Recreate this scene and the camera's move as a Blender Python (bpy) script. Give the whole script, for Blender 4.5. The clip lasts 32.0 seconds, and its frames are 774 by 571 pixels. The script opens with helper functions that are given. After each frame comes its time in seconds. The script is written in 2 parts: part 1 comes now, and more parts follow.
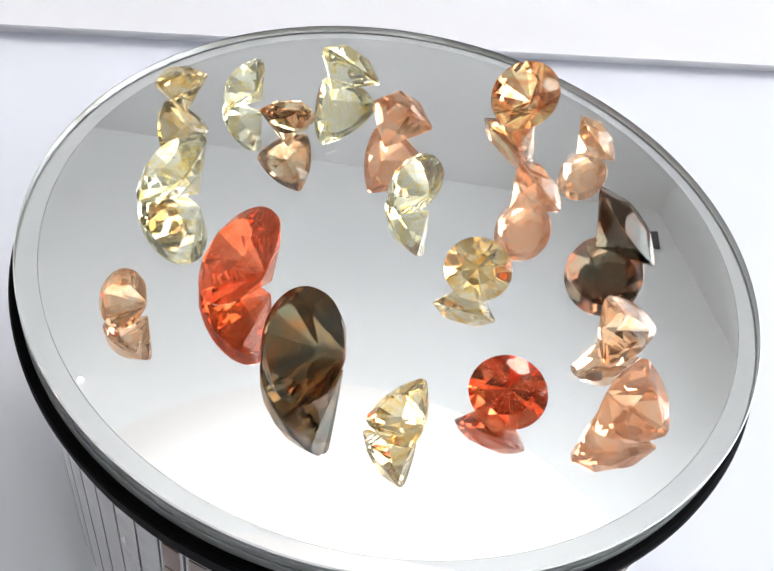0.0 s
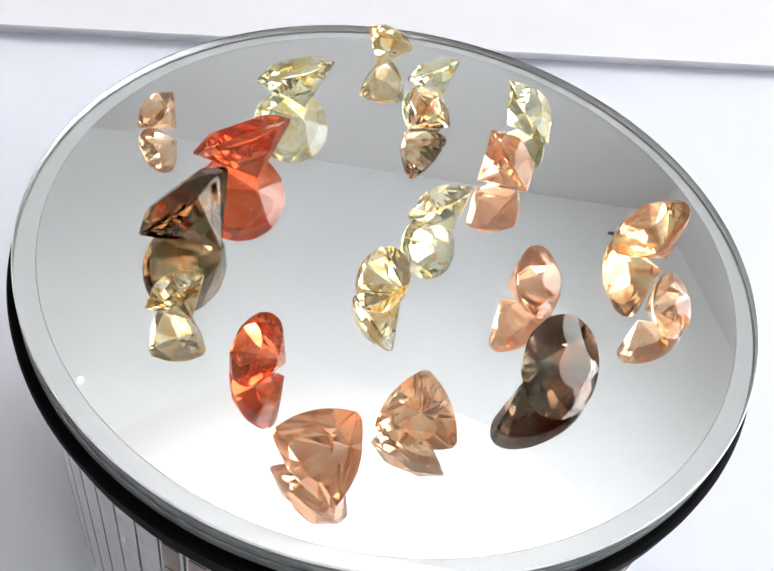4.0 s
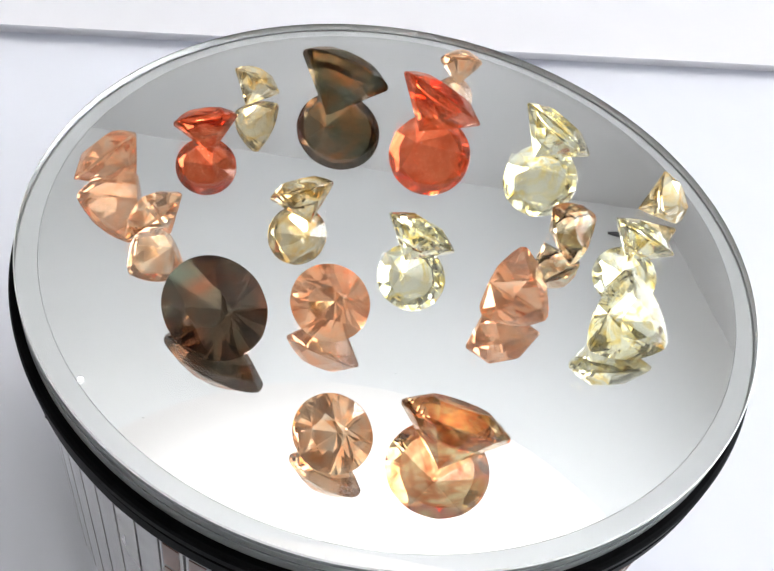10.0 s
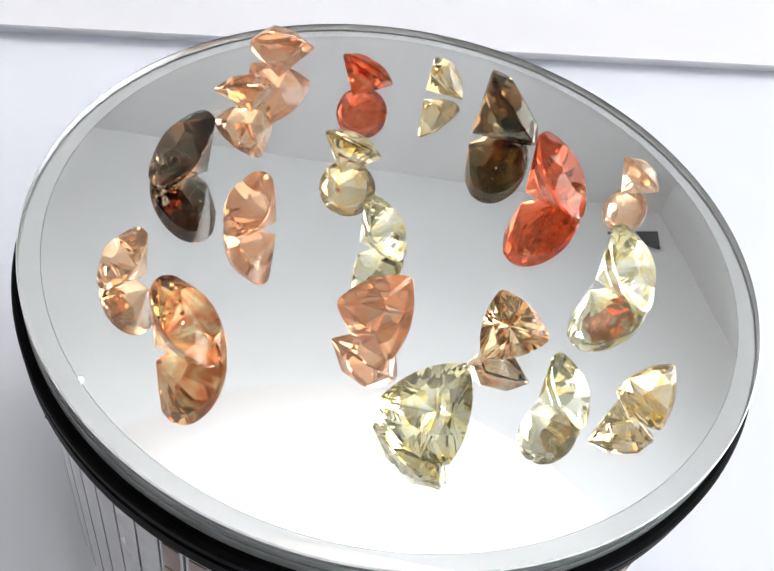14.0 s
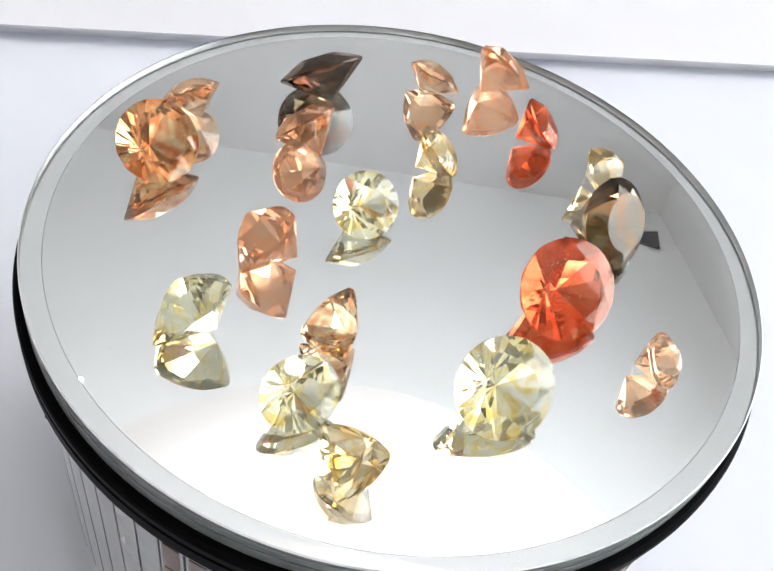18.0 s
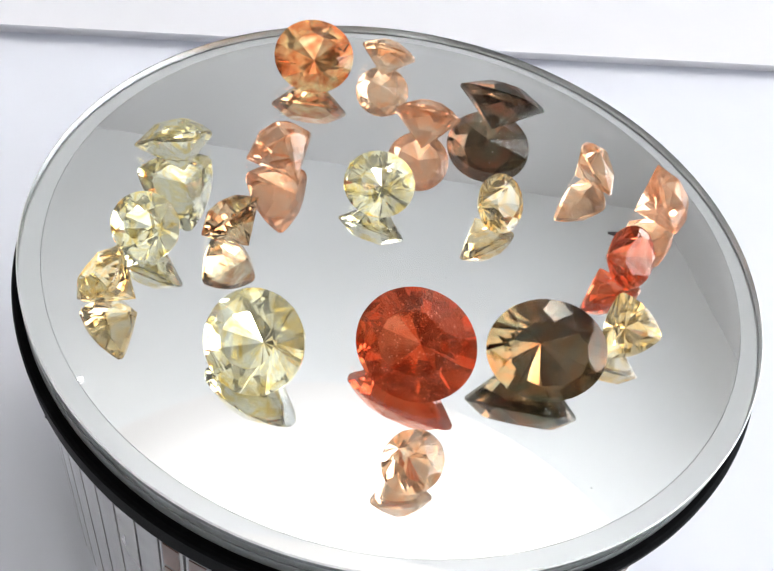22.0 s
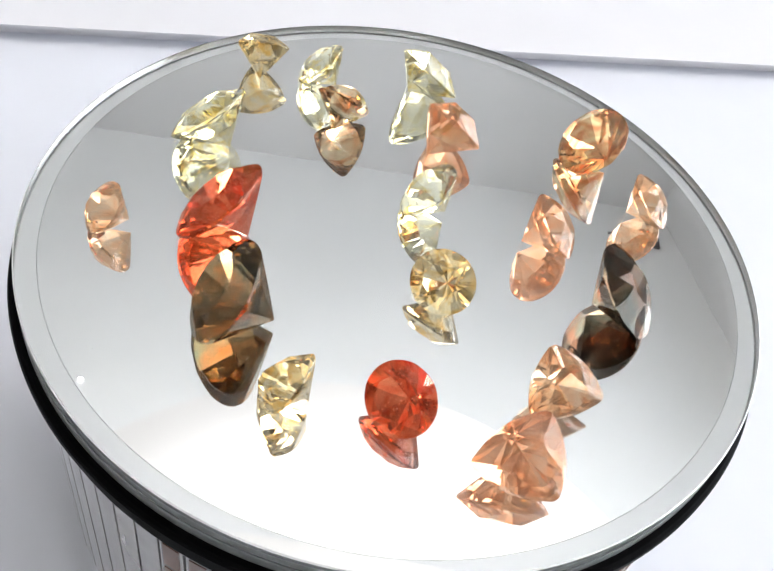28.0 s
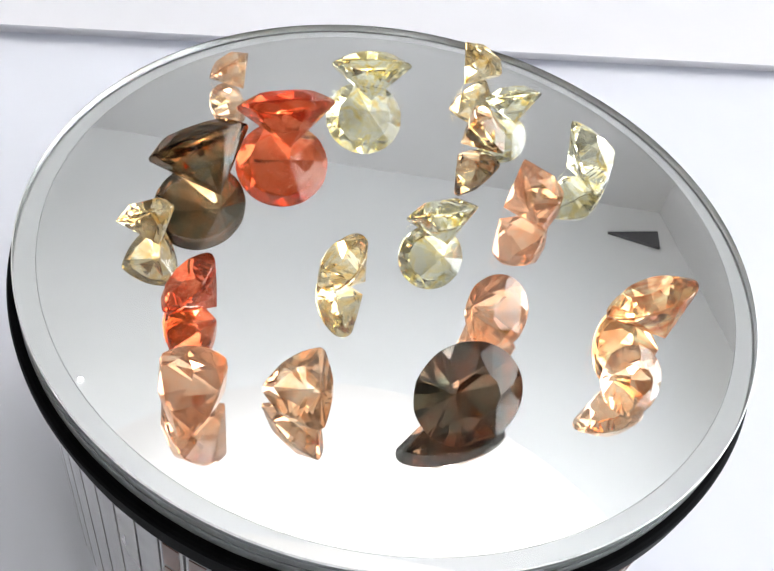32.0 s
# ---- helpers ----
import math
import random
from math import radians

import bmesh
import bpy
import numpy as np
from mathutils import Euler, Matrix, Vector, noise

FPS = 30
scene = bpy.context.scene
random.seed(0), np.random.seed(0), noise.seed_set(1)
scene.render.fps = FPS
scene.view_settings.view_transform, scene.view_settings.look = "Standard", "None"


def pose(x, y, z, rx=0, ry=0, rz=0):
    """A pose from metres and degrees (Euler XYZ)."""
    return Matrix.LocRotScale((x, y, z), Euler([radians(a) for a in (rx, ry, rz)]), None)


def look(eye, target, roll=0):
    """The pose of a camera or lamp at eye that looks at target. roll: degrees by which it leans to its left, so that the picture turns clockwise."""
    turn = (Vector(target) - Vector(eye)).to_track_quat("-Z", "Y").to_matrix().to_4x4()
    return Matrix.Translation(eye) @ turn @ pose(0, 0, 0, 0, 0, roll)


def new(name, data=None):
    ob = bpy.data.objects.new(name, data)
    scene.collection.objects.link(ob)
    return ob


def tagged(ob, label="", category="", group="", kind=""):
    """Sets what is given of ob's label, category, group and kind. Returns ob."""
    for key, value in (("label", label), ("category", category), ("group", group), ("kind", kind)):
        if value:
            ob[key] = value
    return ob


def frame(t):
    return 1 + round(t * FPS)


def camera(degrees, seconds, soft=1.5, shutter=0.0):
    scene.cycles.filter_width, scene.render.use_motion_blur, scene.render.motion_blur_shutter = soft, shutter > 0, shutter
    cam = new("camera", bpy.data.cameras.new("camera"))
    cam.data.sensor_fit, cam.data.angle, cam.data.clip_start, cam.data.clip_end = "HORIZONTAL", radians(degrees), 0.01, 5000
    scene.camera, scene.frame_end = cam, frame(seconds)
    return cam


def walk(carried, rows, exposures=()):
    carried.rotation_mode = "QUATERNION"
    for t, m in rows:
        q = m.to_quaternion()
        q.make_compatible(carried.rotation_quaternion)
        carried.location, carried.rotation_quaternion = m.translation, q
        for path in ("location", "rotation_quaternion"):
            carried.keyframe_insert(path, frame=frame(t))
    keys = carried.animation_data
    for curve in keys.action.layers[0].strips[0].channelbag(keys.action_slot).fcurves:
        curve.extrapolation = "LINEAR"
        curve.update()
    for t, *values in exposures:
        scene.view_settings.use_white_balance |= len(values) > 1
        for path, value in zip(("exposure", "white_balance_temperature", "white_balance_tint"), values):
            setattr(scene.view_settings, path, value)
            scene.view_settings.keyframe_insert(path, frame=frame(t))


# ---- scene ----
cam = camera(48.97, 32.0, soft=1.5)
EYE = pose(0.0, -0.08581, 0.07993, 42.049, -8.432, 9.226)
walk(cam, [(0.0, EYE), (32.0, EYE)])

# ---- light ----
scene.view_settings.exposure = 0.33
world = bpy.data.worlds.new("room_air")
scene.world = world
world.use_nodes = True
sky = world.node_tree.nodes.new("ShaderNodeTexSky")
sky.sky_type = "NISHITA"
sky.sun_disc = False
sky.sun_elevation = radians(40)
sky.sun_rotation = radians(60)
world.node_tree.links.new(sky.outputs[0], world.node_tree.nodes["Background"].inputs[0])
world.node_tree.nodes["Background"].inputs[1].default_value = 0.08

WINDOW_WATTS = 20.0
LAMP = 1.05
GLINT_CORE = 27.0
# strength of the unseen upward glow that brightens the ceiling
UPLIGHT = 17.2
FLOOR, CEILING = -0.80, 1.85      # heights seen from the mirror's face
TABLE = -0.055


# ---- materials ----
def mat(name, build):
    m = bpy.data.materials.new(name)
    m.use_nodes = True
    nt = m.node_tree
    b = nt.nodes["Principled BSDF"]
    build(nt, b)
    return m


def put(b, **kw):
    for k, v in kw.items():
        b.inputs[k.replace("_", " ")].default_value = v


def noisy(nt, b, socket, scale, c0, c1, lo=0.35, hi=0.65, detail=6.0, space="Object"):
    tc = nt.nodes.new("ShaderNodeTexCoord")
    n = nt.nodes.new("ShaderNodeTexNoise")
    n.inputs["Scale"].default_value = scale
    n.inputs["Detail"].default_value = detail
    nt.links.new(tc.outputs[space], n.inputs["Vector"])
    r = nt.nodes.new("ShaderNodeValToRGB")
    r.color_ramp.elements[0].position, r.color_ramp.elements[1].position = lo, hi
    r.color_ramp.elements[0].color, r.color_ramp.elements[1].color = c0, c1
    nt.links.new(n.outputs["Fac"], r.inputs["Fac"])
    nt.links.new(r.outputs["Color"], b.inputs[socket])
    return n


def bumpy(nt, b, scale, strength, distance):
    tc = nt.nodes.new("ShaderNodeTexCoord")
    n = nt.nodes.new("ShaderNodeTexNoise")
    n.inputs["Scale"].default_value = scale
    n.inputs["Detail"].default_value = 8
    nt.links.new(tc.outputs["Object"], n.inputs["Vector"])
    k = nt.nodes.new("ShaderNodeBump")
    k.inputs["Strength"].default_value = strength
    k.inputs["Distance"].default_value = distance
    nt.links.new(n.outputs["Fac"], k.inputs["Height"])
    nt.links.new(k.outputs["Normal"], b.inputs["Normal"])


def painted(name, c, rough, scale=40.0, vary=0.06, bump=0.0002, gloss=0.5):
    def build(nt, b):
        d = tuple(x * (1 - vary) for x in c)
        noisy(nt, b, "Base Color", scale, (*d, 1), (*c, 1))
        put(b, Roughness=rough, Specular_IOR_Level=gloss)
        bumpy(nt, b, scale * 8, 0.3, bump)
    return mat(name, build)


M_TABLE = painted("white_table_paper", (0.735, 0.75, 0.815), 0.55, 30, 0.03)
M_BOARD = painted("white_foam_board", (0.755, 0.75, 0.785), 0.6, 25, 0.03)
M_WALL = painted("wall_paint", (0.74, 0.74, 0.75), 0.8, 3, 0.05, 0.001)
M_GREYWALL = painted("grey_wall_paint", (0.64, 0.64, 0.645), 0.8, 3, 0.06, 0.001)
M_CEIL = painted("ceiling_paint", (0.865, 0.875, 0.88), 0.8, 3, 0.03, 0.001)


def _contrast_mottle(nt, b):
    """Mottling from charcoal to pale grey, added so that the stones' facets reflect contrast."""
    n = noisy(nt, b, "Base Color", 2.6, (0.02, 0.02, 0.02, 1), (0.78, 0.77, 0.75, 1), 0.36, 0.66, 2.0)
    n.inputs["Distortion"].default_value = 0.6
    stretch = nt.nodes.new("ShaderNodeMapping")
    stretch.inputs["Scale"].default_value = (1.0, 1.0, 0.45)
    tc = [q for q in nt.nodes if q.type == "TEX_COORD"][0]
    nt.links.new(tc.outputs["Object"], stretch.inputs["Vector"])
    nt.links.new(stretch.outputs["Vector"], n.inputs["Vector"])
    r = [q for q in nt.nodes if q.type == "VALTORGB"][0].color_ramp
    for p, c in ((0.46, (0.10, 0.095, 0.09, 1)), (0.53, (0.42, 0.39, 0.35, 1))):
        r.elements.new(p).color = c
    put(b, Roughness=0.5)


M_CONTRAST = mat("contrast_wall_mottle", _contrast_mottle)
M_WEST = painted("warm_grey_wall_paint", (0.50, 0.48, 0.46), 0.7, 6, 0.15, 0.001)
M_FLOOR = painted("pale_floor_boards", (0.58, 0.54, 0.49), 0.5, 4, 0.25, 0.001)
M_BLACK = painted("black_plastic", (0.004, 0.004, 0.0045), 0.45, 300, 0.3, 0.00005, 0.02)
M_BACK = painted("grey_plate", (0.17, 0.18, 0.18), 0.4, 300, 0.2, 0.00003)
M_VENT = painted("vent_paint", (0.13, 0.13, 0.135), 0.6, 60, 0.2, 0.0002)
M_GREYP = painted("grey_plastic", (0.25, 0.25, 0.26), 0.3, 200, 0.1, 0.00003)


def _mirror(nt, b):
    put(b, Base_Color=(0.903, 0.906, 0.906, 1), Metallic=1.0)
    noisy(nt, b, "Roughness", 90, (0.0, 0.0, 0.0, 1), (0.03, 0.03, 0.03, 1), 0.55, 0.9)


M_MIRROR = mat("silvered_mirror", _mirror)


def _pane(nt, b):
    put(b, Base_Color=(0.985, 0.99, 0.988, 1), Roughness=0.0, IOR=1.5, Transmission_Weight=1.0)


M_PANE = mat("clear_glass", _pane)


def _edge(nt, b):
    put(b, Base_Color=(0.11, 0.12, 0.12, 1), Roughness=0.3, IOR=1.5)
    bumpy(nt, b, 900, 0.4, 0.0001)


def _clear_edge(nt, b):
    put(b, Base_Color=(0.52, 0.57, 0.55, 1), Roughness=0.3, IOR=1.5, Transmission_Weight=0.8)
    bumpy(nt, b, 900, 0.4, 0.0001)


M_EDGE = mat("dark_glass_edge", _edge)
M_CLEAR_EDGE = mat("ground_glass_edge", _clear_edge)


# plain white on the arris paints the highlight along the glass's rim
M_ARRIS = painted("arris_glint_white", (0.90, 0.91, 0.91), 0.35, 900, 0.15, 0.00002)


def _cell(nt, b):
    noisy(nt, b, "Base Color", 120, (0.33, 0.325, 0.325, 1), (0.41, 0.40, 0.40, 1))
    put(b, Roughness=0.12, Coat_Weight=1.0, Coat_Roughness=0.05)


M_CELL = mat("solar_cell_film", _cell)


def _brown(nt, b):
    noisy(nt, b, "Base Color", 160, (0.11, 0.06, 0.045, 1), (0.20, 0.11, 0.08, 1))
    put(b, Roughness=0.3, Coat_Weight=0.15, Coat_Roughness=0.1)


M_BROWN = mat("brown_solar_film", _brown)


def lamp_mat(name, colour, strength):
    def build(nt, b):
        put(b, Base_Color=(0.8, 0.8, 0.8, 1), Emission_Color=(*colour, 1), Emission_Strength=strength)
    return mat(name, build)


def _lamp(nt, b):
    """A glowing diffuser, fading off-centre into the ceiling's tone, with an unseen bright core added for glints."""
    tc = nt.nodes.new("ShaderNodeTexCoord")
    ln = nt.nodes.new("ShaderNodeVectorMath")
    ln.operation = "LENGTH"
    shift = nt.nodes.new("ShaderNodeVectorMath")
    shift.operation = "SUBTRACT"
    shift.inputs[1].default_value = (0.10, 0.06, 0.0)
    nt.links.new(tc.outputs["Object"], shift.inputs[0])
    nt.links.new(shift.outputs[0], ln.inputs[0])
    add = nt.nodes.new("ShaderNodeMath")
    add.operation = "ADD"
    # the second range is the added core that sparks glints in the stones
    for slot, (r0, r1, v0, v1) in enumerate(((0.16, 0.52, LAMP * 1.30, LAMP * 0.72), (0.027, 0.122, GLINT_CORE, 0.0))):
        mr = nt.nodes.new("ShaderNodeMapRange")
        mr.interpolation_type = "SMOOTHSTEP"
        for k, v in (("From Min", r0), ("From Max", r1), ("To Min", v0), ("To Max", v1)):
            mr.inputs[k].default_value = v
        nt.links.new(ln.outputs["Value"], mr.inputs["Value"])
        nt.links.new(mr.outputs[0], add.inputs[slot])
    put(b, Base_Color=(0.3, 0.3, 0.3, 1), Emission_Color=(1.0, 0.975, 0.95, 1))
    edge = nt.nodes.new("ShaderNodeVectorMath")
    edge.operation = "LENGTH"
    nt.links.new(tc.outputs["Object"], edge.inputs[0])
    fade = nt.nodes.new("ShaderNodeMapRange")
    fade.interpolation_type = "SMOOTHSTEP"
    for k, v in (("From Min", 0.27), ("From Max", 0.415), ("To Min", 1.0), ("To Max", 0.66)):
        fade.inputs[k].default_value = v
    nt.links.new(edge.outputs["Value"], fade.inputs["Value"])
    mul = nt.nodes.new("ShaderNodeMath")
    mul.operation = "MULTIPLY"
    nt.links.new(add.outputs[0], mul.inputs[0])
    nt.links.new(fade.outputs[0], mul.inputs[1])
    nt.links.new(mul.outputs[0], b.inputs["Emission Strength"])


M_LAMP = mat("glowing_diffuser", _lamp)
M_UPLIGHT = lamp_mat("added_uplight_glow", (1.0, 0.975, 0.935), UPLIGHT)
M_SKY = lamp_mat("sky_beyond_window", (0.80, 0.90, 1.0), 2.0)


def gem_mat(name, tint, cloud, milk, other=None, scale=230, blend=0.1, mid=0.5):
    """Feldspar: clear glass whose colour deepens with each facet that the light meets, a little clouded by fine inclusions."""
    def build(nt, b):
        out = nt.nodes["Material Output"]
        nt.nodes.remove(b)
        tc = nt.nodes.new("ShaderNodeTexCoord")
        n = nt.nodes.new("ShaderNodeTexNoise")
        n.inputs["Scale"].default_value = scale
        n.inputs["Detail"].default_value = 3
        n.inputs["Distortion"].default_value = 1.2
        nt.links.new(tc.outputs["Object"], n.inputs["Vector"])
        r = nt.nodes.new("ShaderNodeValToRGB")
        r.color_ramp.elements[0].position, r.color_ramp.elements[1].position = mid - blend, mid + blend
        r.color_ramp.elements[0].color = (*(other or [x * 0.97 for x in tint]), 1)
        r.color_ramp.elements[1].color = (*[min(1.0, x * 1.02) for x in tint], 1)
        nt.links.new(n.outputs["Fac"], r.inputs["Fac"])
        gl = nt.nodes.new("ShaderNodeMixShader")
        fr = nt.nodes.new("ShaderNodeFresnel")
        fr.inputs["IOR"].default_value = 1.56
        nt.links.new(fr.outputs[0], gl.inputs[0])
        for slot, kind, power in ((1, "ShaderNodeBsdfRefraction", 1.3), (2, "ShaderNodeBsdfGlossy", 0.5)):
            sh = nt.nodes.new(kind)
            sh.inputs["Roughness"].default_value = 0.0
            gm = nt.nodes.new("ShaderNodeGamma")
            gm.inputs["Gamma"].default_value = power
            nt.links.new(r.outputs["Color"], gm.inputs["Color"])
            nt.links.new(gm.outputs[0], sh.inputs["Color"])
            nt.links.new(sh.outputs[0], gl.inputs[slot])
            if slot == 1:
                sh.inputs["IOR"].default_value = 1.56
        tr = nt.nodes.new("ShaderNodeBsdfTranslucent")
        tr.inputs["Color"].default_value = (*cloud, 1)
        ma = nt.nodes.new("ShaderNodeMapRange")
        ma.inputs["From Min"].default_value, ma.inputs["From Max"].default_value = 0.35, 0.7
        ma.inputs["To Min"].default_value, ma.inputs["To Max"].default_value = milk * 0.4, milk * 1.6
        nt.links.new(n.outputs["Fac"], ma.inputs["Value"])
        mix = nt.nodes.new("ShaderNodeMixShader")
        nt.links.new(ma.outputs[0], mix.inputs[0])
        nt.links.new(gl.outputs[0], mix.inputs[1])
        nt.links.new(tr.outputs[0], mix.inputs[2])
        nt.links.new(mix.outputs[0], out.inputs["Surface"])
    return mat(name, build)


M_GEM = {
    "red": gem_mat("red_feldspar", (0.97, 0.60, 0.45), (0.90, 0.35, 0.21), 0.12, (0.89, 0.41, 0.27), 190, 0.14),
    "deep_red": gem_mat("deep_red_feldspar", (0.96, 0.62, 0.47), (0.86, 0.34, 0.21), 0.08, (0.87, 0.38, 0.25), 260, 0.12),
    "dark": gem_mat("dark_feldspar", (0.46, 0.47, 0.40), (0.10, 0.09, 0.06), 0.02, (0.68, 0.43, 0.26), 150, 0.13, 0.48),
    "green": gem_mat("green_brown_feldspar", (0.43, 0.45, 0.40), (0.08, 0.085, 0.065), 0.02, (0.61, 0.36, 0.26), 110, 0.14, 0.47),
    "peach": gem_mat("peach_feldspar", (1.0, 0.905, 0.80), (1.0, 0.70, 0.53), 0.10, (1.0, 0.74, 0.55), 230, 0.1, 0.47),
    "copper": gem_mat("copper_feldspar", (1.0, 0.92, 0.74), (0.95, 0.58, 0.40), 0.04, (0.91, 0.58, 0.40), 220, 0.09, 0.5),
    "orange": gem_mat("orange_feldspar", (1.0, 0.875, 0.765), (1.0, 0.64, 0.48), 0.16, (1.0, 0.74, 0.57)),
    "yellow": gem_mat("straw_feldspar", (1.0, 0.985, 0.90), (1.0, 0.94, 0.76), 0.05, (1.0, 0.87, 0.49), 300, 0.07, 0.41),
    "gold": gem_mat("champagne_feldspar", (1.0, 0.95, 0.84), (1.0, 0.84, 0.62), 0.06, (1.0, 0.81, 0.48), 280, 0.08, 0.45),
    "brown": gem_mat("brown_feldspar", (1.0, 0.93, 0.80), (0.75, 0.54, 0.38), 0.03, (0.87, 0.60, 0.42), 230, 0.08, 0.46),
}


def _fleck(nt, b):
    put(b, Base_Color=(1.0, 0.84, 0.68, 1), Roughness=0.5, Transmission_Weight=0.5)


M_FLECK = mat("copper_fleck", _fleck)
M_DUST = painted("white_dust", (0.8, 0.8, 0.8), 0.9, 500, 0.1, 0.00001)
M_BULB = lamp_mat("glowing_bulb", (1.0, 0.98, 0.95), 40.0)


# ---- mesh helpers ----
def mesh_of(name, bm, material, smooth=False):
    me = bpy.data.meshes.new(name)
    bm.to_mesh(me)
    bm.free()
    me.materials.append(material)
    if smooth:
        for p in me.polygons:
            p.use_smooth = True
    return me


def part(name, bm, material, parent=None, label="", smooth=False):
    ob = new(name, mesh_of(name, bm, material, smooth))
    ob.parent = parent
    return tagged(ob, label)


def box(x0, x1, y0, y1, z0, z1, bevel=0.0):
    bm = bmesh.new()
    bmesh.ops.create_cube(bm, size=1)
    for v in bm.verts:
        v.co = Vector(((x0 + x1) / 2 + v.co.x * (x1 - x0), (y0 + y1) / 2 + v.co.y * (y1 - y0), (z0 + z1) / 2 + v.co.z * (z1 - z0)))
    if bevel:
        bmesh.ops.bevel(bm, geom=bm.edges[:], offset=bevel, segments=2, affect="EDGES", profile=0.5)
    return bm


def lathe(profile, steps=192, closed=True):
    """A turned ring from (radius, height) pairs; a closed profile makes a solid ring, radius 0 a pole."""
    bm = bmesh.new()
    rows = []
    for r, z in profile:
        if r < 1e-7:
            rows.append([bm.verts.new((0, 0, z))])
        else:
            rows.append([bm.verts.new((r * math.cos(2 * math.pi * i / steps), r * math.sin(2 * math.pi * i / steps), z)) for i in range(steps)])
    pairs = list(zip(rows, rows[1:])) + ([(rows[-1], rows[0])] if closed else [])
    for a, b in pairs:
        for i in range(steps):
            j = (i + 1) % steps
            ring = [a[i % len(a)], a[j % len(a)], b[j % len(b)], b[i % len(b)]]
            ring = [q for k, q in enumerate(ring) if q not in ring[:k]]
            if len(ring) > 2:
                bm.faces.new(ring)
    bmesh.ops.recalc_face_normals(bm, faces=bm.faces[:])
    return bm


# ---- the room round the table ----
ROOM = pose(0, 0, 0, 0, 0, 6)       # the room stands a little askew to the table


def room():
    x0, x1, y0, y1 = -1.7, 2.3, -1.0, 2.23
    t = 0.12

    def piece(name, bm, material, label, category, place=ROOM):
        ob = part(name, bm, material)
        ob.matrix_basis = place
        tagged(ob, label, category, kind="structure")

    piece("floor", box(x0 - t, x1 + t, y0 - t, y1 + t, FLOOR - t, FLOOR), M_FLOOR, "pale wooden floor of the room", "floor")
    piece("ceiling", box(x0 - t, x1 + t, y0 - t, y1 + t, CEILING, CEILING + t), M_CEIL, "plain white painted ceiling", "ceiling")
    piece("wall_north", box(x0, x1, y1, y1 + t, FLOOR, CEILING), M_GREYWALL, "plain mid-grey painted wall", "wall")
    # the south wall is out of view; its mottling is made up for the stones
    piece("wall_south", box(x0, x1, y0 - t, y0, FLOOR, CEILING), M_CONTRAST, "unseen wall, mottled charcoal to pale grey to give the stones contrast", "wall")
    piece("wall_west", box(x0 - t, x0, y0 - t, y1 + t, FLOOR, CEILING), M_WEST, "plain warm grey painted wall", "wall")
    # the east wall stands askew to the others and has a window opening; y runs along it
    east = pose(1.05, 1.90, 0, 0, 0, 18.6)
    wy0, wy1, wz0, wz1 = -2.45, -0.30, -0.35, 1.15
    bm = box(0, t, -3.6, wy0, FLOOR, CEILING)
    for q in ((wy1, 0.6, FLOOR, CEILING), (wy0, wy1, FLOOR, wz0), (wy0, wy1, wz1, CEILING)):
        b2 = box(0, t, *q)
        me = bpy.data.meshes.new("tmp")
        b2.to_mesh(me)
        b2.free()
        bm.from_mesh(me)
        bpy.data.meshes.remove(me)
    piece("wall_east", bm, M_WALL, "pale grey painted wall with a window opening", "wall", east)
    win = tagged(new("window_1"), "white framed window with daylight outside", "window", kind="structure")
    win.matrix_basis = east
    for q in ((wy0, wy0 + 0.06, wz0, wz1), (wy1 - 0.06, wy1, wz0, wz1), (wy0 + 0.06, wy1 - 0.06, wz0, wz0 + 0.06), (wy0 + 0.06, wy1 - 0.06, wz1 - 0.06, wz1)):
        part("window_frame", box(0.02, 0.08, *q), M_CEIL, win)
    piece("backdrop", box(0.3, 0.31, wy0 - 0.6, wy1 + 0.6, wz0 - 0.6, wz1 + 0.6), M_SKY, "pale bright sky outside the window", "sky", east)
    light = bpy.data.lights.new("window_daylight", "AREA")
    light.shape, light.size, light.size_y = "RECTANGLE", wy1 - wy0 - 0.14, wz1 - wz0 - 0.14
    light.energy, light.color = WINDOW_WATTS, (0.97, 0.975, 1.0)
    light.spread = radians(160)
    lo = new("window_daylight", light)
    mid = ((wy0 + wy1) / 2, (wz0 + wz1) / 2)
    lo.matrix_basis = east @ look((0.01, *mid), (-1, *mid))
    # a dark wedge-shaped vent on the ceiling near the corner
    bm = bmesh.new()
    pts = [(0.706, 2.160), (0.884, 2.218), (0.888, 2.136)]
    bmesh.ops.convex_hull(bm, input=[bm.verts.new((x, y, z)) for x, y in pts for z in (CEILING - 0.001, CEILING - 0.012)])
    tagged(part("ceiling_vent", bm, M_VENT), "small dark grey wedge-shaped vent on the ceiling", "vent")


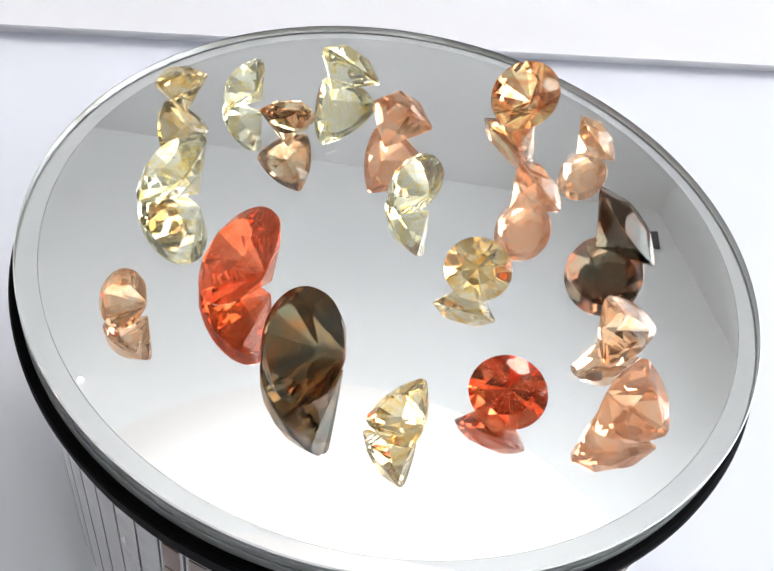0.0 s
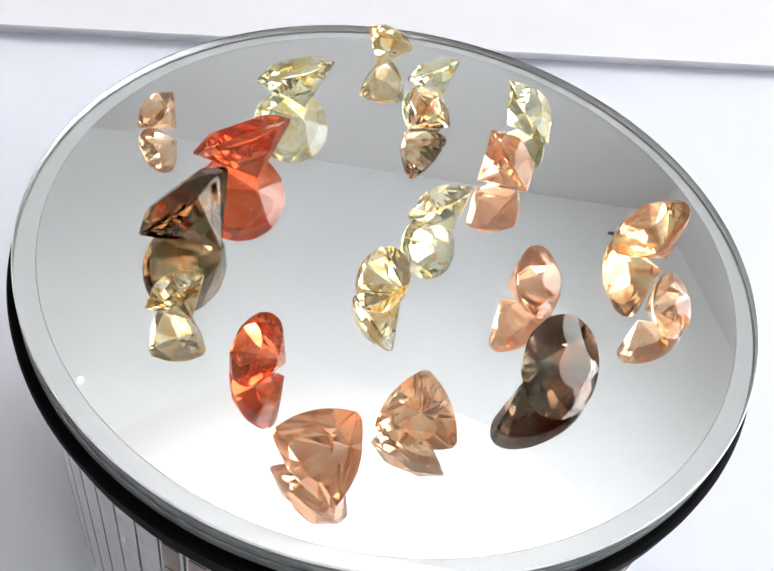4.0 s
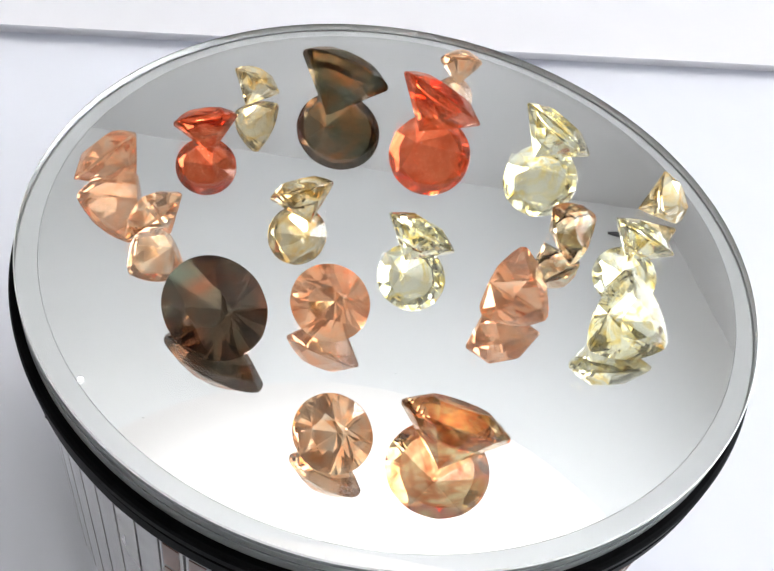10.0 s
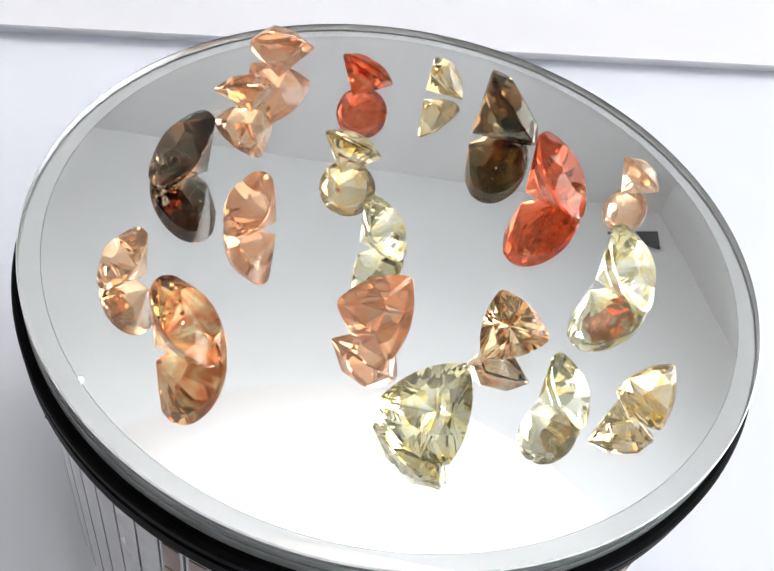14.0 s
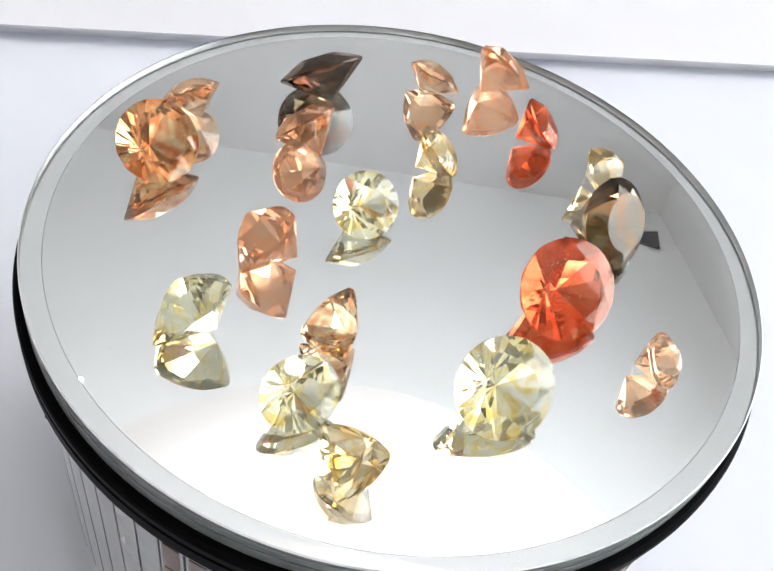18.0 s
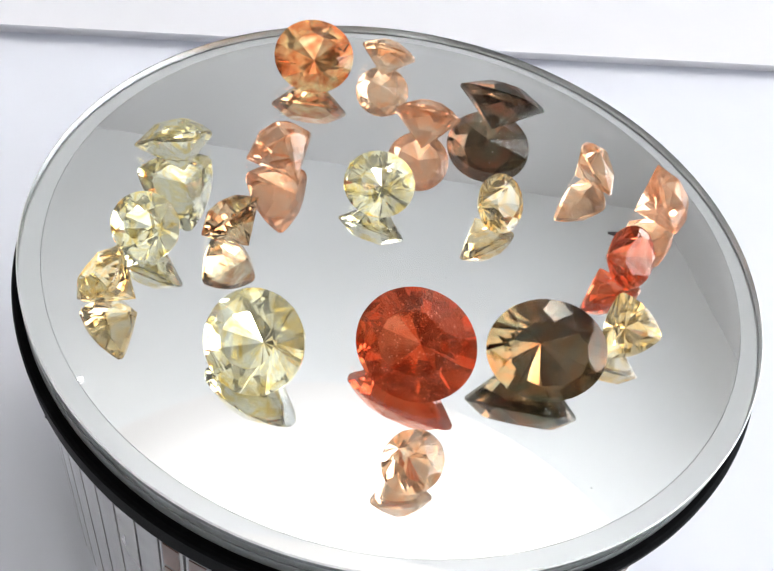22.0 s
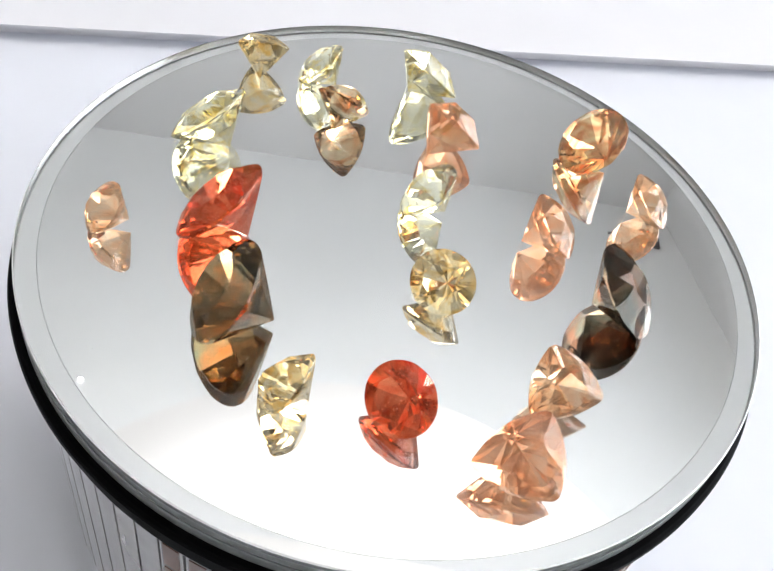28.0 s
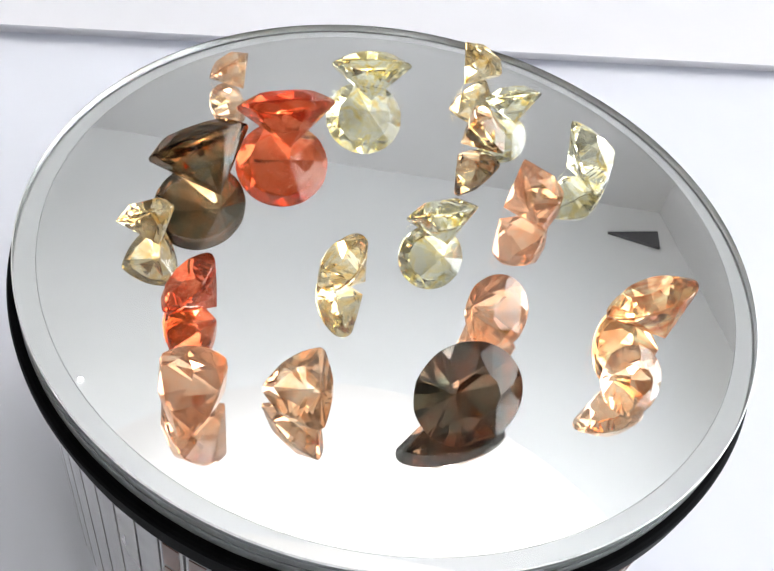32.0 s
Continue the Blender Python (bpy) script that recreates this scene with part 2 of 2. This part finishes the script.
def ceiling_light():
    lamp = tagged(new("ceiling_light"), "large round white glowing lamp hung under the ceiling", "lamp")
    lamp.location = (0.035, 0.150, 0.85)
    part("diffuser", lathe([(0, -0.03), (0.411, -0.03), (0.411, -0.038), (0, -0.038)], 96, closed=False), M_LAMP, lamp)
    # hidden glowing disc, added to light the ceiling evenly from below
    part("added_uplight", lathe([(0, 0.0), (0.30, 0.0), (0.30, -0.01), (0, -0.01)], 96, closed=False), M_UPLIGHT, lamp)
    part("plate", lathe([(0, -0.012), (0.407, -0.012), (0.407, -0.028), (0, -0.028)], 96, closed=False), M_CEIL, lamp)
    for k in range(3):
        a = 2 * math.pi * k / 3
        rod = part("rod", lathe([(0, 0.0), (0.005, 0.0), (0.005, CEILING - 0.841), (0, CEILING - 0.841)], 12, closed=False), M_CEIL, lamp)
        rod.location = (0.36 * math.cos(a), 0.36 * math.sin(a), -0.011)


def downlight():
    lamp = tagged(new("downlight"), "tiny bright white lamp on the ceiling", "lamp")
    lamp.location = (-0.735, 1.128, CEILING - 0.001)
    part("housing", lathe([(0.0055, 0.0), (0.008, 0.0), (0.008, -0.008), (0.0055, -0.008)], 32), M_CEIL, lamp)
    part("bulb", lathe([(0, 0.0), (0.005, 0.0), (0.005, -0.007), (0, -0.010)], 32, closed=False), M_BULB, lamp)


room()
ceiling_light()
downlight()


def table():
    tb = tagged(new("table"), "white table covered in white paper", "table")
    part("tabletop", box(-0.7, 0.7, -0.22, 0.62, TABLE - 0.03, TABLE, 0.004), M_TABLE, tb)
    for x in (-0.64, 0.64):
        for y in (-0.17, 0.57):
            part("leg", box(x - 0.025, x + 0.025, y - 0.025, y + 0.025, FLOOR, TABLE - 0.03, 0.003), M_GREYP, tb)


def foam_board():
    """A white board whose thin face sheet juts out over its core, a little above the table."""
    bm = bmesh.new()
    side = [(0.0, 0.0045), (0.0, 0.0039), (0.0036, 0.0038), (0.0036, 0.0), (0.36, 0.0), (0.36, 0.0045)]
    a = [bm.verts.new((-0.35, y, z)) for y, z in side]
    b = [bm.verts.new((0.35, y, z)) for y, z in side]
    bm.faces.new(a)
    bm.faces.new(b[::-1])
    for i in range(len(side)):
        j = (i + 1) % len(side)
        bm.faces.new((a[i], b[i], b[j], a[j]))
    bmesh.ops.recalc_face_normals(bm, faces=bm.faces[:])
    ob = part("foam_board", bm, M_BOARD)
    tagged(ob, "white foam board lying flat on the table", "board")
    ob.matrix_basis = pose(0, 0.1290, TABLE, 0, 0, 17.05)


table()
foam_board()


# ---- the turntable ----
PERIOD = 26.315
STEP = 0.5
OFF_AXIS = (0.00002, -0.00035)
TIMES = [i * STEP for i in range(65)]


def turned(t):
    return -0.19 - 360.0 * t / PERIOD


def shell(r0, r1, z0, z1, half):
    """A curved tile round the upright axis, half: degrees to either side."""
    bm = bmesh.new()
    ring = []
    for r in (r0, r1):
        for z in (z0, z1):
            for a in (-half, -half / 3, half / 3, half):
                ring.append(bm.verts.new((r * math.cos(radians(a)), r * math.sin(radians(a)), z)))
    bmesh.ops.convex_hull(bm, input=ring)
    return bm


def turntable():
    tt = tagged(new("turntable"), "round solar display turntable with a mirror top", "turntable")
    tt.location = (0.0005, -0.0001, 0)
    # a pane of glass, silvered underneath, bevelled at the back along its border, with a ground edge, glued a little off the axis
    disc = part("mirror_disc", lathe([(0, 0), (0.04964, 0), (0.04982, -0.00013), (0.04982, -0.0008), (0.04982, -0.00204), (0.0472, -0.0022), (0.04715, -0.0022), (0, -0.0022)], 1024, closed=False), M_PANE, tt, "silvered mirror glass with a bevelled border")
    for m in (M_MIRROR, M_EDGE, M_ARRIS, M_CLEAR_EDGE):
        disc.data.materials.append(m)
    for p in disc.data.polygons:
        z, r = p.center.z, math.hypot(p.center.x, p.center.y)
        if z < -0.00205:
            p.material_index = 2 if 0.04716 < r < 0.0472 else 1
        elif z < -0.0008:
            p.material_index = 4
        elif z < -0.0002:
            p.material_index = 2
        elif z < -0.00003:
            p.material_index = 3
    part("backing_plate", lathe([(0.03, -0.0023), (0.0498, -0.0023), (0.0499, -0.0026), (0.0499, -0.0038), (0.0496, -0.0040), (0.03, -0.0040)], 256), M_BACK, disc, "dull grey plastic plate under the glass")
    part("platter_rim", lathe([(0.03, -0.0041), (0.0505, -0.0041), (0.0509, -0.0043), (0.0511, -0.0047), (0.0511, -0.0057), (0.0506, -0.0060), (0.03, -0.0060)], 256), M_BLACK, disc, "black plastic rim of the platter")
    part("base_rim", lathe([(0.03, -0.0062), (0.0504, -0.0062), (0.0508, -0.0066), (0.0508, -0.0086), (0.0504, -0.0091), (0.03, -0.0091)], 256), M_BLACK, tt, "black plastic rim of the base")
    part("body", lathe([(0.0, -0.0093), (0.0490, -0.0093), (0.0490, TABLE + 0.002), (0.0486, TABLE + 0.0003), (0.0, TABLE + 0.0003)], 192, closed=False), M_BLACK, tt)
    bm = bmesh.new()
    bmesh.ops.create_icosphere(bm, subdivisions=2, radius=0.0005, matrix=Matrix.LocRotScale((-0.0356, -0.0356, -0.0088), Euler((0.3, 0.5, 0.8)), (1.3, 0.5, 0.8)))
    part("burr", bm, M_BLACK, tt, "small black moulding burr on the rim")
    # narrow upright solar cells with dark gaps between them
    pitch, start = 360.0 / 84, -110.97
    cell = None
    for i in range(84):
        if cell is None:
            cell = part("solar_cell", shell(0.0491, 0.0495, -0.0100, TABLE + 0.004, pitch * 0.45), M_CELL, tt)
            c = cell
        else:
            c = new("solar_cell", cell.data)
            c.parent = tt
        c.rotation_euler = (0, 0, radians(start + pitch * i))
    # upright oblongs of brown film in pale frames on the front of the body
    film = None
    for i in range(20):
        for row in range(6):
            if film is None:
                film = part("film_oblong", shell(0.0494, 0.04965, -0.0125, -0.0177, 1.32), M_BROWN, tt, "dark brown oblong of solar film")
                c = film
            else:
                c = new("film_oblong", film.data)
                c.parent = tt
            c.rotation_euler = (0, 0, radians(start + pitch * i))
            c.location = (0, 0, -0.0062 * row)
    return tt, disc


TURNTABLE, DISC = turntable()


# ---- the gemstones ----
def outline(shape, turn, n=48):
    pts = []
    if shape == "round":
        for i in range(n):
            a = 2 * math.pi * (i + 0.5) / n
            pts.append(Vector((math.cos(a), math.sin(a), 0)))
        return pts
    corners = [Vector((math.cos(radians(a)), math.sin(radians(a)), 0)) for a in (90 + turn, 210 + turn, 330 + turn)]
    for i in range(3):
        p, q = corners[i], corners[(i + 1) % 3]
        m = ((p + q) / 2).normalized()
        for k in range(n // 3):
            u = 0.04 + 0.92 * k / (n // 3 - 1)
            pts.append(p + (q - p) * u + m * 0.21 * 4 * u * (1 - u))
    return pts


def cut_gem(shape, turn, a, b, beta, crown, n, table_share, lower, star):
    """A brilliant cut: a prism of the girdle's outline, cut by the planes of its facets.
    lower: how far the lower halves reach from the girdle to the culet; star: how far the stars reach from the table to the girdle."""
    pts = [Vector((p.x * a, p.y * b, 0)) for p in outline(shape, turn)]
    inr = -min(p.y for p in pts)
    hp = inr * math.tan(radians(beta))
    g = 0.03 * b
    hc = crown * b
    bm = bmesh.new()
    low = [bm.verts.new((p.x, p.y, -hp * 1.05)) for p in pts]
    top = [bm.verts.new((p.x, p.y, hc * 1.3)) for p in pts]
    bm.faces.new(low[::-1])
    bm.faces.new(top)
    for i in range(len(pts)):
        j = (i + 1) % len(pts)
        bm.faces.new((low[i], low[j], top[j], top[i]))
    rng = random.Random(round(a * 1e6) + round(b * 1e6) + n)

    def cut(co, no):
        geom = bm.verts[:] + bm.edges[:] + bm.faces[:]
        r = bmesh.ops.bisect_plane(bm, geom=geom, plane_co=co, plane_no=no, clear_outer=True, dist=1e-8)
        edges = [e for e in r["geom_cut"] if isinstance(e, bmesh.types.BMEdge)]
        if len(edges) > 2:
            bmesh.ops.contextual_create(bm, geom=edges)

    def across(p, q, r, z):
        """Cut along the plane through three points, moved out or in until it just meets the girdle at the height z."""
        no = (q - p).cross(r - p).normalized()
        if no.z * z < 0:
            no = -no
        far = max(pts, key=lambda v: v.x * no.x + v.y * no.y)
        cut(Vector((far.x, far.y, z)), no)

    def ridge(p, q, end, share):
        """The point on the line in which two planes through end meet, that share of the way out to the girdle."""
        d = p.cross(q).normalized()
        if d.z * end.z > 0:
            d = -d
        return end + d * (abs(end.z) - g) / abs(d.z) * share

    az = [-math.pi / 2 + 2 * math.pi * k / n + (rng.uniform(-0.07, 0.07) / n if k else 0) for k in range(n)]
    sides = [Vector((math.cos(t), math.sin(t), 0)) for t in az]
    reach = [max(p.dot(d) for p in pts) for d in sides]
    touch = [max(pts, key=lambda p: p.dot(d)) for d in sides]
    between = []
    for k in range(n):
        d = (sides[k] + sides[(k + 1) % n]).normalized()
        between.append(max(pts, key=lambda p: p.dot(d)))

    def at(p, z):
        return Vector((p.x, p.y, z))

    culet = Vector((0, 0, -hp))
    pav = [Vector((d.x * hp, d.y * hp, -h * (1 + (rng.uniform(0, 0.015) if k else 0)))).normalized() for k, (d, h) in enumerate(zip(sides, reach))]
    for no in pav:                                     # pavilion mains
        cut(culet, no)
    for k in range(n):                                 # lower halves, a pair under each main's edge
        j = (k + 1) % n
        v = ridge(pav[k], pav[j], culet, 1 - lower)
        for q in (k, j):
            if q or lower > 0.5:
                across(at(touch[q], -g), at(between[k], -g), v + Vector((0, 0, rng.uniform(-0.004, 0.004) * b)), -g)
    tip = [at(p * table_share, hc) for p in touch]     # the table's corners
    rise = hc - g
    over = [Vector((d.x * rise, d.y * rise, h * (1 - table_share))).normalized() for d, h in zip(sides, reach)]
    for no, p in zip(over, touch):                     # crown mains
        cut(at(p, g), no)
    for k in range(n):                                 # stars, and a pair of upper halves below each
        j = (k + 1) % n
        m = (sides[k] + sides[j]).normalized()
        v = at(between[k] * (table_share + (1 - table_share) * star), 0)
        z = min(g + (h - v.dot(d)) * rise / (h * (1 - table_share)) for d, h in ((sides[k], reach[k]), (sides[j], reach[j])))
        v.z = min(z, hc * 0.97)
        no = (tip[j] - tip[k]).cross(v - tip[k]).normalized()
        no = -no if no.z < 0 else no
        if no.dot(m) > 0:
            cut(tip[k], no)
        for q in (k, j):
            across(at(touch[q], g), at(between[k], g), v, g)
    cut((0, 0, hc), Vector((0, 0, 1)))
    bmesh.ops.remove_doubles(bm, verts=bm.verts[:], dist=2e-6)
    bmesh.ops.recalc_face_normals(bm, faces=bm.faces[:])
    return bm, inr


# shape, place x and y on the disc, facing, lean, half width, half length (mm, degrees), crown, turn of the outline
GEMS = {
    "A": ("round", -7.70, -27.86, 213.4, 51.1, 7.12, 6.08, 0.31, 0),
    "B": ("round", -18.16, -16.46, 193.1, 43.1, 7.17, 6.49, 0.28, 0),
    "C": ("round", -29.27, -25.49, 233.2, 48.4, 3.48, 3.56, 0.44, 0),
    "D": ("round", -31.07, -3.39, 184.2, 42.7, 6.30, 5.92, 0.30, 0),
    "E": ("trillion", -36.72, 15.83, 126.2, 48.5, 4.70, 4.62, 0.38, -45),
    "F": ("round", -27.71, 19.36, 195.1, 44.4, 4.68, 4.24, 0.37, 0),
    "G": ("trillion", -13.91, 29.59, 64.4, 43.2, 6.33, 6.77, 0.35, 0),
    "H": ("trillion", -18.96, 13.91, 96.6, 47.5, 4.90, 5.05, 0.36, 30),
    "I": ("trillion", -3.88, 19.45, 76.9, 51.0, 5.72, 6.03, 0.47, -15),
    "J": ("round", 14.79, 31.07, 218.2, 45.2, 6.19, 5.65, 0.32, 0),
    "K": ("round", 26.97, 25.60, 25.2, 43.4, 4.51, 4.19, 0.41, 0),
    "L": ("round", 30.66, 5.27, 22.5, 41.4, 6.89, 5.81, 0.35, 0),
    "M": ("round", 18.07, 10.32, 33.3, 48.1, 4.92, 4.61, 0.42, 0),
    "N": ("trillion", 30.08, -13.18, 307.1, 43.5, 5.38, 5.12, 0.34, 15),
    "O": ("trillion", 30.83, -25.16, 298.1, 50.2, 6.06, 5.91, 0.35, -15),
    "P": ("round", 16.10, -26.92, 257.0, 48.3, 4.52, 4.22, 0.32, 0),
    "Q": ("trillion", 4.64, -32.91, 207.0, 45.0, 4.28, 4.88, 0.32, 30),
    "R": ("round", 10.99, -8.53, 264.6, 47.3, 4.41, 4.12, 0.37, 0),
    "S": ("round", 0.76, 5.17, 200.2, 43.8, 5.01, 4.55, 0.38, 0),
}
LOOKS = {
    "A": ("dark", "large dark smoky brown oval faceted gemstone", 12, 0.64, 0.80, 0.5),
    "B": ("red", "large red-orange round faceted gemstone", 10, 0.58, 0.75, 0.5),
    "C": ("peach", "small pale peach round faceted gemstone", 8, 0.44, 0.75, 0.5),
    "D": ("yellow", "large pale straw-yellow round faceted gemstone", 12, 0.53, 0.85, 0.5),
    "E": ("gold", "small champagne-coloured trillion-cut gemstone", 9, 0.50, 0.75, 0.5),
    "F": ("yellow", "pale straw-yellow round faceted gemstone", 10, 0.46, 0.80, 0.5),
    "G": ("yellow", "large pale yellow trillion-cut gemstone", 12, 0.45, 0.80, 0.5),
    "H": ("brown", "light brown trillion-cut gemstone", 9, 0.50, 0.78, 0.5),
    "I": ("orange", "orange-peach trillion-cut gemstone", 9, 0.42, 0.75, 0.5),
    "J": ("copper", "large peach-brown round gemstone", 12, 0.55, 0.80, 0.5),
    "K": ("peach", "peach-pink round faceted gemstone", 8, 0.40, 0.75, 0.5),
    "L": ("green", "large dark green-brown round faceted gemstone", 10, 0.42, 0.70, 0.5),
    "M": ("orange", "cloudy orange-peach round faceted gemstone", 8, 0.46, 0.75, 0.5),
    "N": ("peach", "peach trillion-cut gemstone", 9, 0.50, 0.75, 0.5),
    "O": ("orange", "large orange-peach trillion-cut gemstone", 9, 0.50, 0.70, 0.5),
    "P": ("deep_red", "red round faceted gemstone", 8, 0.60, 0.75, 0.5),
    "Q": ("gold", "golden-peach trillion-cut gemstone", 9, 0.50, 0.78, 0.5),
    "R": ("gold", "small champagne-yellow round faceted gemstone", 8, 0.51, 0.78, 0.5),
    "S": ("yellow", "pale yellow round faceted gemstone", 12, 0.44, 0.85, 0.5),
}
STONES = {}
FLECKS = {"B": (170, 0.00009), "P": (50, 0.00008)}


def split_gem(bm, ob, material, b, crown):
    """The stone's crown with its table, its girdle and its pavilion, each a part of its own."""
    g, hc = 0.03 * b, crown * b
    made = {}
    for name in ("crown", "table_facet", "girdle", "pavilion"):
        made[name] = bm.copy()
        drop = []
        for f in made[name].faces:
            z = f.calc_center_median().z
            n = f.normal.z
            kind = "pavilion" if z < -g * 1.02 else "table_facet" if n > 0.9999 and z > hc * 0.98 else "crown" if z > g * 1.02 else "girdle"
            if kind != name:
                drop.append(f)
        bmesh.ops.delete(made[name], geom=drop, context="FACES")
    bm.free()
    top = part("crown", made["crown"], material, ob)
    part("table_facet", made["table_facet"], material, top)
    part("girdle", made["girdle"], material, ob)
    part("pavilion", made["pavilion"], material, ob)


def flecks(ob, a, b, depth, count, size):
    """Thin copper platelets floating inside the stone."""
    rng = random.Random(count)
    bm = bmesh.new()
    done = 0
    while done < count:
        x, y, z = rng.uniform(-0.8, 0.8), rng.uniform(-0.8, 0.8), -rng.random() * 0.75
        if count > 100 and done % 2:                   # half of them crowd together near the girdle
            x, y, z = rng.gauss(-0.30, 0.2), rng.gauss(0.42, 0.17), -rng.random() * 0.25
        if math.hypot(x, y) > 0.78 * (1 + z):
            continue
        m = Matrix.Translation((x * a, y * b, z * depth)) @ Euler((rng.gauss(0, 0.35), rng.gauss(0, 0.35), rng.uniform(0, 6))).to_matrix().to_4x4()
        r = size * rng.uniform(0.4, 1.3)
        bmesh.ops.create_cone(bm, cap_ends=True, segments=6, radius1=r, radius2=r * 0.9, depth=r * 0.15, matrix=m)
        done += 1
    part("inclusions", bm, M_FLECK, ob, "glittering copper flecks inside the stone")



def stone(key):
    shape, x, y, psi, beta, a, b, crown, turn = GEMS[key]
    look_of, label, n, table_share, lower, star = LOOKS[key]
    bm, inr = cut_gem(shape, turn, a / 1000, b / 1000, beta, crown, n, table_share, lower, star)
    ob = new("gemstone")
    split_gem(bm, ob, M_GEM[look_of], b / 1000, crown)
    if key in FLECKS:
        flecks(ob, a / 1000, b / 1000, inr * math.tan(radians(beta)), *FLECKS[key])
    tagged(ob, label + ", lying on the mirror", "gemstone", "gemstones on the turntable")
    rest = pose(x / 1000, y / 1000, inr * math.sin(radians(beta)) + 0.00003, 0, 0, psi + 90) @ pose(0, 0, 0, beta, 0, 0)
    STONES[key] = (ob, rest)


for key in GEMS:
    stone(key)


def dust():
    """A few specks of dust on the mirror."""
    rng = random.Random(7)
    bm = bmesh.new()
    for _ in range(26):
        r, th = 0.045 * math.sqrt(rng.random()), rng.uniform(0, 6.283)
        k = rng.uniform(0.00005, 0.00013)
        m = Matrix.LocRotScale((r * math.cos(th), r * math.sin(th), k * 0.45), Euler((0, 0, rng.uniform(0, 6))), (k, k * rng.uniform(0.5, 1), k * 0.5))
        bmesh.ops.create_icosphere(bm, subdivisions=1, radius=1, matrix=m)
    ob = part("dust", bm, M_DUST)
    return tagged(ob, "fine white specks of dust on the mirror", "dust", kind="stuff")


DUST = dust()


def motions():
    walk(DUST, [(t, pose(0, 0, 0, 0, 0, turned(t))) for t in TIMES])
    walk(DISC, [(t, pose(0, 0, 0, 0, 0, turned(t)) @ pose(*OFF_AXIS, 0)) for t in TIMES])
    for ob, rest in STONES.values():
        walk(ob, [(t, pose(0, 0, 0, 0, 0, turned(t)) @ rest) for t in TIMES])


motions()
